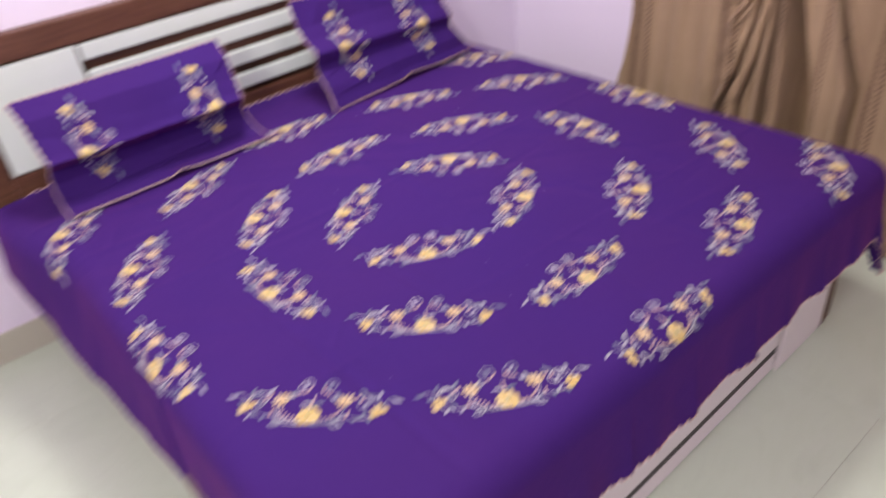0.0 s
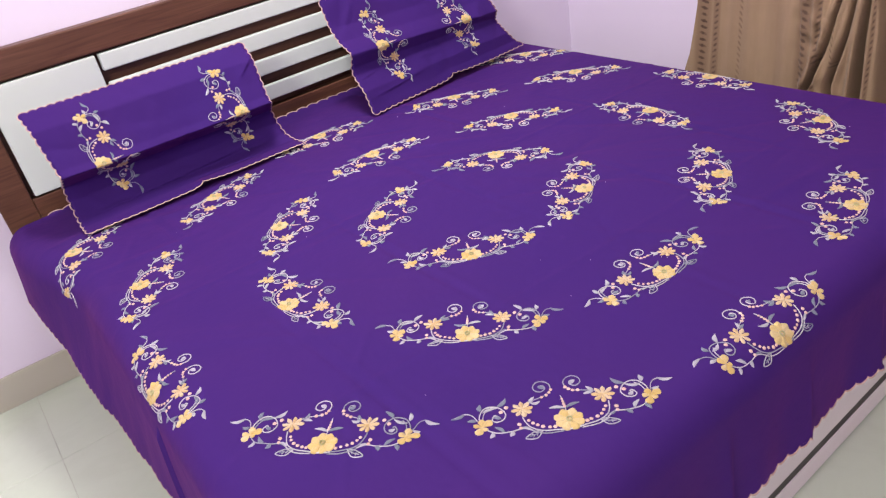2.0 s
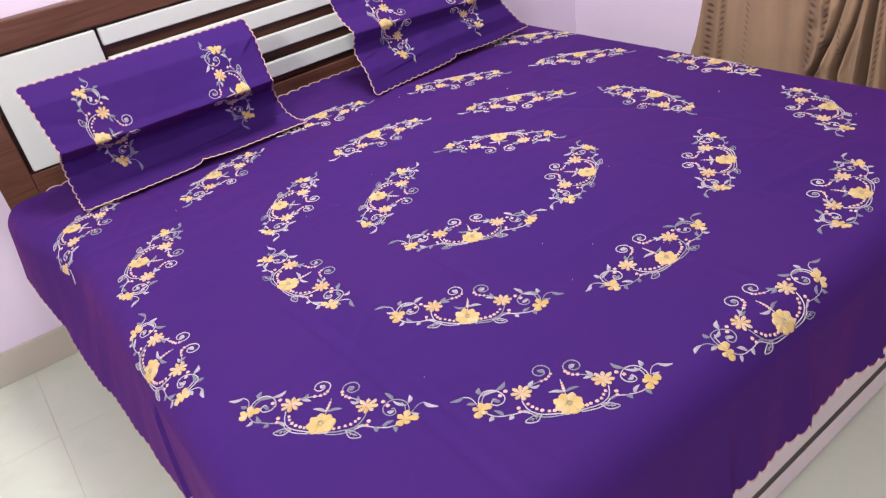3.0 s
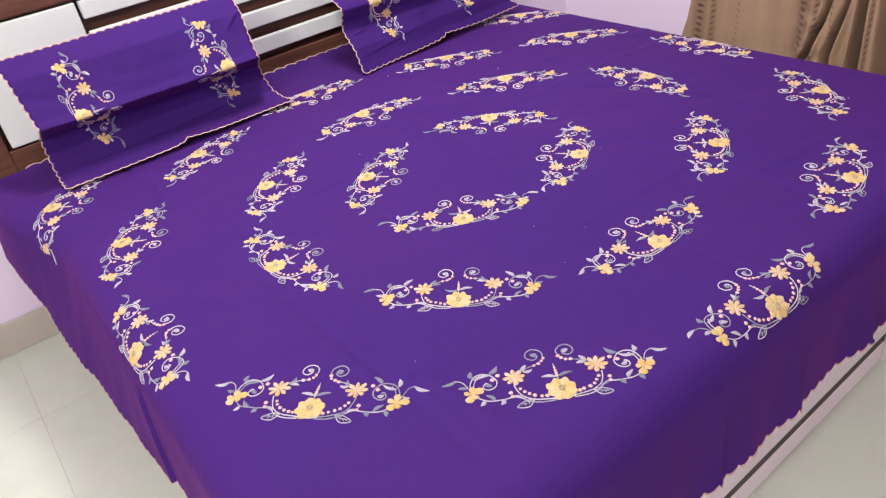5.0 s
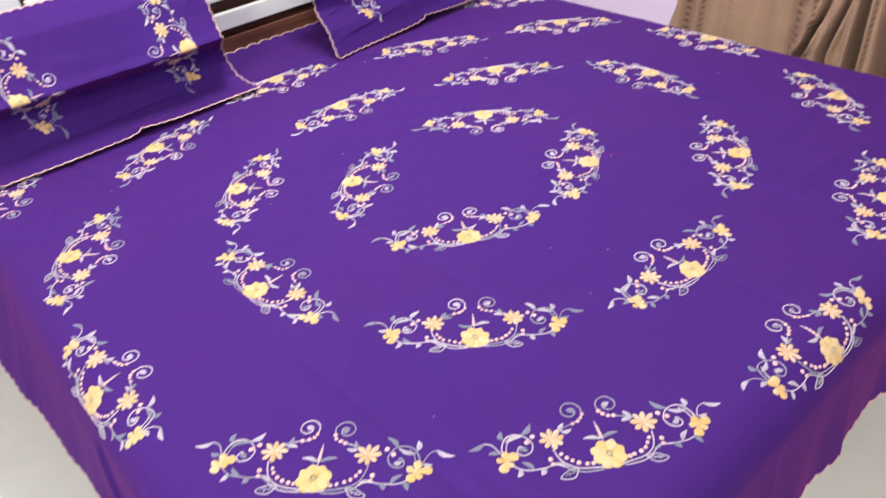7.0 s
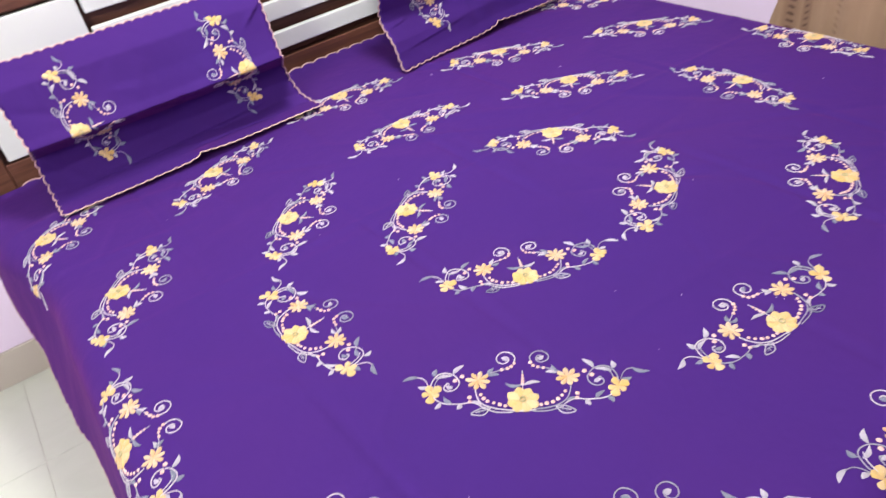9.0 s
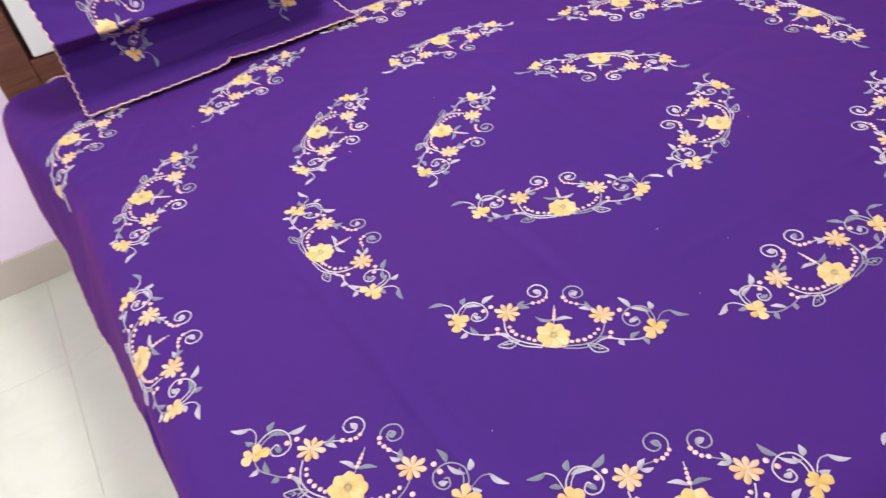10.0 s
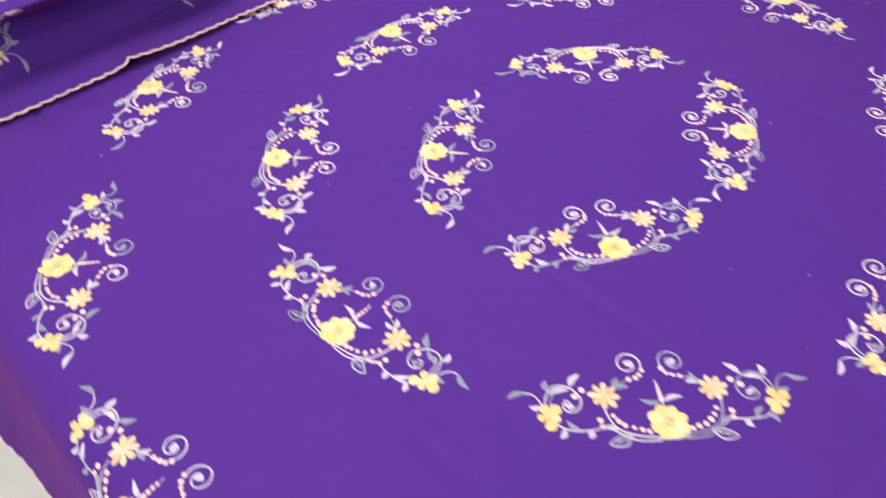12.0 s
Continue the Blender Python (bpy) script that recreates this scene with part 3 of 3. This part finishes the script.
def edging(name, surface, starts, ends, pitch, depth, material, parent, label, width=0.007):
    """A scalloped, overstitched edge along straight sides of a cloth; starts and ends on the cloth run counter-clockwise."""
    for a, b in zip(starts, ends):
        a, b = np.array(a, float), np.array(b, float)
        way = b - a
        length = np.hypot(*way)
        way /= length
        outward = np.array([way[1], -way[0]])
        count = max(int(round(length / pitch)), 1)
        n = count * 8 + 1
        s = np.linspace(0, length, n)
        bulge = depth * np.abs(np.sin(np.pi * s / (length / count))) ** 0.7
        rows = []
        for off, h in ((-width * 0.55, 0.0004), (-width * 0.25, 0.0014), (width * 0.3, 0.0014), (width * 0.6, -0.0002)):
            q = a + way * s[:, None] + outward * (bulge + off)[:, None]
            rows.append(lifted(surface, q[:, 0], q[:, 1], np.full(n, h)))
        verts = np.concatenate(rows)
        uvs = [(k / 3, 0.5) for k in range(4) for _ in range(n)]
        part(name, mesh_from(verts.tolist(), [f[::-1] for f in grid_faces(4, n)], uvs), material, parent, label, True)
        # the cloth between the straight side and the scallops
        inner = lifted(surface, *(a + way * s[:, None]).T, np.zeros(n))
        q = a + way * s[:, None] + outward * bulge[:, None]
        verts = np.concatenate([inner, lifted(surface, q[:, 0], q[:, 1], np.zeros(n))])
        part("scalloped_hem", mesh_from(verts.tolist(), [f[::-1] for f in grid_faces(2, n)]), PURPLE, parent, "", True)


U0, U1, V0 = us[0], us[-1], vs[0]
edging("edging_stitch", spread, [(U0, V0), (U1, V0)], [(U1, V0), (U1, float(head_edge(U1)))], 0.030, 0.008, EDGING, bedspread, "peach scalloped overstitched edge", 0.004)
edging("edging_stitch", spread, [(U0, float(head_edge(U0)))], [(U0, V0)], 0.030, 0.006, EDGING, bedspread, "peach scalloped overstitched edge", 0.0016)


def head_side(u, v):
    """The cloth seen from its head edge: v is counted from that edge."""
    return spread(u, head_edge(np.asarray(u, float)) + v)


edging("edging_stitch", head_side, [(EDGE_R + 0.02, 0.0)], [(EDGE_L - 0.02, 0.0)], 0.044, 0.012, EDGING, bedspread, "peach scalloped overstitched edge", 0.006)

lint = Patch()
for _ in range(18):
    spot, way, size = (random.uniform(-80, 88), random.uniform(-66, 75)), random.uniform(0, 6.28), random.uniform(0.12, 0.30)
    lint.leaf(spot, (spot[0] + size * math.cos(way), spot[1] + size * math.sin(way)), 0.09, 0.2)
tagged(link("lint", lint.laid(spread, 0.0, 0.0, 0.0), LINT, None, "", True), "tiny white lint specks scattered on the purple bedspread", "lint", kind="stuff")

# ---- pillows ----


def pillow(label, wide, across, profile, recede, flowers, tucks, size):
    """A stuffed pillow that stands against the headboard, sagging over a crosswise fold. profile: depth and height from the front hem
    to the top edge; across: left and right end at each of these; recede: how far the right end lies behind, and above, the left."""
    prof, ends, back = np.array(profile, float), np.array(across, float), np.array(recede, float)
    steps = np.concatenate([[0], np.cumsum(np.hypot(*np.diff(prof, axis=0).T))])
    long = float(steps[-1])
    left = np.column_stack([ends[:, 0], prof])
    right = np.column_stack([ends[:, 1], prof + back])
    # both hems run on a little for the scallops
    knots = np.concatenate([[-0.03], steps, [long + 0.03]])
    left, right = (np.vstack([p[0] - (p[1] - p[0]) * 0.03 / steps[1], p, p[-1] + (p[-1] - p[-2]) * 0.03 / (steps[-1] - steps[-2])]) for p in (left, right))
    seed = random.uniform(0, 9)
    creases = [(random.uniform(0, wide), random.uniform(0.03, long), random.uniform(-1.6, 1.6), random.choice((-1, 1)) * random.uniform(0.001, 0.004)) for _ in range(24)]

    def table(side, v):
        total = 0
        for shift in (-0.004, -0.002, 0.0, 0.002, 0.004):
            total = total + np.stack([np.interp(v + shift, knots, side[:, k]) for k in range(3)], -1)
        return total / 5

    def surface(u, v):
        u, v = np.asarray(u, float), np.asarray(v, float)
        a = u / wide
        low, high = table(left, v), table(right, v)
        p = low + (high - low) * a[..., None]
        inside = np.clip(a, 0, 1) * (1 - np.clip(a, 0, 1)) * 4
        wave = 0.0025 * np.sin(9 * u + 14 * v + seed) + 0.0016 * np.sin(23 * u - 9 * v + seed)
        p[..., 1] -= wave + 0.010 * inside * np.clip((v - 0.12) / 0.2, 0, 1)
        p[..., 2] += wave * 0.5 * np.clip(v / 0.03, 0, 1)
        # the hem lifts in one place
        curl = (u - wide * 0.50) / 0.10
        p[..., 2] += np.where(curl > 0, 0.014 * np.exp(-curl * 1.1), 0.014 * np.exp(curl * 7)) * np.clip(1 - v / 0.05, 0, 1)
        for at, up, turn, high in creases:
            c, q = math.cos(turn), math.sin(turn)
            s1, s2 = (u - at) * c + (v - up) * q, -(u - at) * q + (v - up) * c
            p[..., 1] -= high * np.exp(-(s2 / 0.013) ** 2 - (s1 / 0.07) ** 2)
        # long tucks across the cloth: place along and up, half length, slope, depth
        for at, up, reach, slope, deep in tucks:
            d = (v - up - slope * (u - at)) / 0.007
            p[..., 1] -= deep * np.where(d > 0, np.exp(-d * 0.5), np.exp(d * 2.5)) * np.exp(-((u - at) / reach) ** 4)
        return p

    cols, rows = 90, 120
    uu, vv = np.meshgrid(np.linspace(0, wide, cols), np.linspace(0, long, rows))
    top = surface(uu, vv)
    # the stuffed body swells back to the headboard, thin along the flat hems
    swell = smooth((uu - 0.03) / 0.12) * smooth((wide - 0.03 - uu) / 0.12) * smooth((vv - 0.05) / 0.06) * smooth((long - 0.02 - vv) / 0.10)
    under = top.copy()
    under[..., 1] = top[..., 1] + 0.004 + np.maximum(HEAD_Y - 0.012 - top[..., 1], 0.0) * swell
    under[..., 2] -= 0.002
    top, under = top.reshape(-1, 3), under.reshape(-1, 3)
    faces = grid_faces(rows, cols)
    n = rows * cols
    faces += [(a + n, d + n, c + n, b + n) for a, b, c, d in grid_faces(rows, cols)]
    rim = [c for c in range(cols)] + [r * cols + cols - 1 for r in range(1, rows)] + [(rows - 1) * cols + c for c in range(cols - 2, -1, -1)] + [r * cols for r in range(rows - 2, 0, -1)]
    faces += [(b, a, a + n, b + n) for a, b in zip(rim, rim[1:] + rim[:1])]
    cover = tagged(link("pillow", mesh_from(np.concatenate([top, under]).tolist(), faces), PURPLE, None, "", True), label, "pillow")
    edging("edging_stitch", surface, [(0, 0), (wide, 0), (wide, long), (0, long)], [(wide, 0), (wide, long), (0, long), (0, 0)],
           0.0235, 0.005, EDGING, cover, "peach scalloped overstitched edge", 0.0032)
    ridge = float(steps[6])
    for u, outward in flowers:
        motif(cover, surface, u, ridge + 0.004, outward, size)
    return cover


pillow("purple pillow in a creased embroidered cover leaning on the headboard", 0.66,
       [(-0.823, -0.143), (-0.823, -0.150), (-0.822, -0.160), (-0.822, -0.172), (-0.822, -0.185), (-0.822, -0.197), (-0.822, -0.203),
        (-0.824, -0.201), (-0.829, -0.194), (-0.835, -0.188), (-0.843, -0.184)],
       [(0.758, 0.626), (0.810, 0.630), (0.849, 0.647), (0.868, 0.691), (0.856, 0.738), (0.811, 0.769), (0.790, 0.781),
        (0.810, 0.798), (0.838, 0.842), (0.866, 0.900), (0.930, 0.940)],
       [(0.018, 0.006), (0.018, 0.004), (0.016, 0.002), (0.012, 0), (0.010, 0), (0.008, 0), (0.008, 0), (0.010, 0), (0.014, 0), (0.018, 0), (0.015, 0.003)],
       ((0.119, 184.5), (0.558, 4.5)), ((0.30, 0.095, 0.24, 0.05, 0.010), (0.45, 0.060, 0.15, -0.06, 0.006), (0.63, 0.40, 0.03, 0.8, 0.008)), 1.04)
pillow("purple pillow in a sagging embroidered cover near the lilac wall", 0.66,
       [(0.134, 0.880), (0.134, 0.850), (0.133, 0.818), (0.132, 0.796), (0.132, 0.790), (0.132, 0.788), (0.132, 0.787),
        (0.131, 0.786), (0.128, 0.780), (0.125, 0.780), (0.122, 0.788)],
       [(0.787, 0.628), (0.800, 0.655), (0.816, 0.700), (0.862, 0.748), (0.866, 0.775), (0.850, 0.808), (0.845, 0.822),
        (0.860, 0.834), (0.905, 0.856), (0.940, 0.897), (0.970, 0.988)],
       [(0.073, 0.012), (0.070, 0.006), (0.055, 0), (0.030, -0.004), (0.030, -0.012), (0.035, -0.026), (0.035, -0.032), (0.030, -0.030), (0.015, -0.020), (0.005, -0.016), (0.0, -0.028)],
       ((0.126, 184.0), (0.508, 4.0)), ((0.045, 0.13, 0.03, 0.2, 0.005), (0.14, 0.06, 0.10, 0.10, 0.004), (0.60, 0.20, 0.08, -0.5, 0.004)), 1.03)

# ---- curtain ----
# valleys between the gathered folds: depth, then height, place and half width from below to above
VALLEYS = [
    (0.07, (0.782, -0.045, 0.003), (0.839, -0.078, 0.004), (0.918, -0.095, 0.0045), (1.131, -0.134, 0.004)),
    (0.15, (0.444, -0.02, 0.01), (0.611, -0.073, 0.0065), (0.762, -0.105, 0.0045), (0.879, -0.121, 0.0045), (1.132, -0.155, 0.0045)),
    (0.15, (0.469, -0.09, 0.01), (0.64, -0.129, 0.006), (0.788, -0.154, 0.005), (0.934, -0.176, 0.0045), (1.132, -0.19, 0.0045)),
    (0.15, (0.49, -0.18, 0.016), (0.669, -0.187, 0.011), (0.793, -0.192, 0.006), (0.936, -0.193, 0.003)),
    (0.15, (0.472, -0.312, 0.06), (0.623, -0.291, 0.046), (0.793, -0.262, 0.029), (0.967, -0.238, 0.011), (1.133, -0.216, 0.005)),
    (0.06, (0.619, -0.488, 0.016), (0.863, -0.42, 0.01), (1.137, -0.322, 0.006)),
]


def curtain_face(y, z):
    """How far the curtain stands out from the wall side."""
    out = 0.012 * np.sin(13 * y + 0.4) + 0.006 * np.sin(29 * y + 1.3 * z) + 0.003 * np.sin(47 * y - 2 * z) + 0.0025 * np.sin(83 * y + 5 * z)
    out = out + 0.013 / (1 + np.exp((y - 0.012 - 0.061 * (z - 0.59)) / 0.003))
    for deep, *line in VALLEYS:
        heights, places, widths = np.array(line).T
        at = np.interp(z, heights, places) + 0.0015 * np.sin(21 * z + 30 * places[0])
        wide = np.interp(z, heights, widths)
        # the drape on the outer side ends in a soft curve
        deep = deep * smooth((z - heights[0]) / 0.12) if heights[0] > 0.7 else deep
        d = (y - at) / wide
        out = out - deep * np.exp(-np.abs(d) ** 4) + 0.014 * (np.exp(-((y - at - wide - 0.010) / 0.011) ** 2) + np.exp(-((y - at + wide + 0.010) / 0.011) ** 2))
    # small crumples where the cloth is pulled together
    pull = np.exp(-((y + 0.03) / 0.07) ** 2)
    out = out + pull * (0.0025 * np.sin(60 * z + 45 * y) + 0.002 * np.sin(110 * z - 60 * y))
    return out


ys = np.concatenate([np.linspace(0, 0.17, 120)[:-1], np.linspace(0.17, 0.50, 560)[:-1], np.linspace(0.50, 1, 80)])
zs = np.concatenate([np.linspace(0.004, 0.45, 16)[:-1], np.linspace(0.45, 1.2, 110)[:-1], np.linspace(1.2, 2.45, 30)])
NZ, NY = len(zs), len(ys)
zz, aa = np.meshgrid(zs, ys, indexing="ij")
left_side = np.interp(zz, (0.004, 0.444, 0.51, 0.585, 0.693, 1.12, 2.45), (0.55, 0.474, 0.452, 0.440, 0.427, 0.414, 0.40))
yy = left_side + (-1.55 - left_side) * aa
rear = smooth((-0.42 - yy) / 0.25)
face = 1.375 + 0.060 * rear - curtain_face(yy, zz) * (1 - 0.6 * rear)
face = np.minimum(face, np.where(yy > 0.15, 1.450, 1.556))
lean = 0.045 * np.clip(1.1 - zz, -1, 0.7) * np.clip((yy + 0.1) / 0.5, 0, 1)
front = np.stack([face, yy, zz], -1).reshape(-1, 3)
back = front + np.array([0.004, 0, 0])
uvs = np.stack([0.425 - (yy - lean) + 1.3 * np.clip(-0.05 - yy, 0, 0.5), zz], -1).reshape(-1, 2)
n = front.shape[0]
faces = grid_faces(NZ, NY)
faces = faces + [(a + n, d + n, c + n, b + n) for a, b, c, d in faces]
edge = [r * NY for r in range(NZ)]
faces += [(a, a + n, b + n, b) for a, b in zip(edge, edge[1:])]
curtain = tagged(link("curtain", mesh_from(np.concatenate([front, back]).tolist(), faces, np.concatenate([uvs, uvs]).tolist()), CURTAIN, None, "", True),
                 "brown curtain printed with dark leaf columns, gathered in folds", "curtain")

# ---- floor tiles and skirting ----
SIZE = 0.6


def tile_mesh(w, d):
    bm = box(-w / 2, w / 2, -d / 2, d / 2, -0.009, 0.0, 0.0004, 1)
    mesh = bpy.data.meshes.new("tile")
    bm.to_mesh(mesh)
    bm.free()
    mesh.materials.append(TILE)
    return mesh


tiles = {}
FLOOR_X = WALL_X + 0.104
x_lines = [LEFT_X] + [-1.145 + SIZE * k for k in range(-2, 5) if LEFT_X < -1.145 + SIZE * k < WALL_X] + [FLOOR_X]
y_lines = [BACK_Y] + [0.774 + SIZE * k for k in range(-6, 1) if BACK_Y < 0.774 + SIZE * k < WALL_Y] + [WALL_Y]
for x0, x1 in zip(x_lines, x_lines[1:]):
    for y0, y1 in zip(y_lines, y_lines[1:]):
        size = (round(x1 - x0 - 0.0011, 4), round(y1 - y0 - 0.0011, 4))
        if size not in tiles:
            tiles[size] = tile_mesh(*size)
        ob = new("tile", tiles[size])
        ob.location = ((x0 + x1) / 2, (y0 + y1) / 2, 0)
        ob.parent = floor

skirting = tagged(new("baseboard"), "cream tile skirting along the walls", "baseboard", kind="structure")
cuts = [LEFT_X, -2.02, -0.82, 0.38, WALL_X]
for x0, x1 in zip(cuts, cuts[1:]):
    part("skirting_tile", box(x0 + 0.001, x1 - 0.001, WALL_Y - 0.010, WALL_Y, 0.0, 0.116, 0.0015, 1), SKIRTING, skirting)
for y0, y1 in zip(y_lines, y_lines[1:]):
    for x in (LEFT_X, WALL_X - 0.010):
        if x > 0 and y0 < 0.17:
            continue
        part("skirting_tile", box(x, x + 0.010, y0 + 0.001, min(y1, WALL_Y - 0.0105) - 0.001, 0.0, 0.116, 0.0015, 1), SKIRTING, skirting)
for x0, x1 in zip(x_lines, x_lines[1:]):
    part("skirting_tile", box(x0 + 0.001 + 0.010 * (x0 == LEFT_X), x1 - 0.001, BACK_Y, BACK_Y + 0.010, 0.0, 0.116, 0.0015, 1), SKIRTING, skirting)
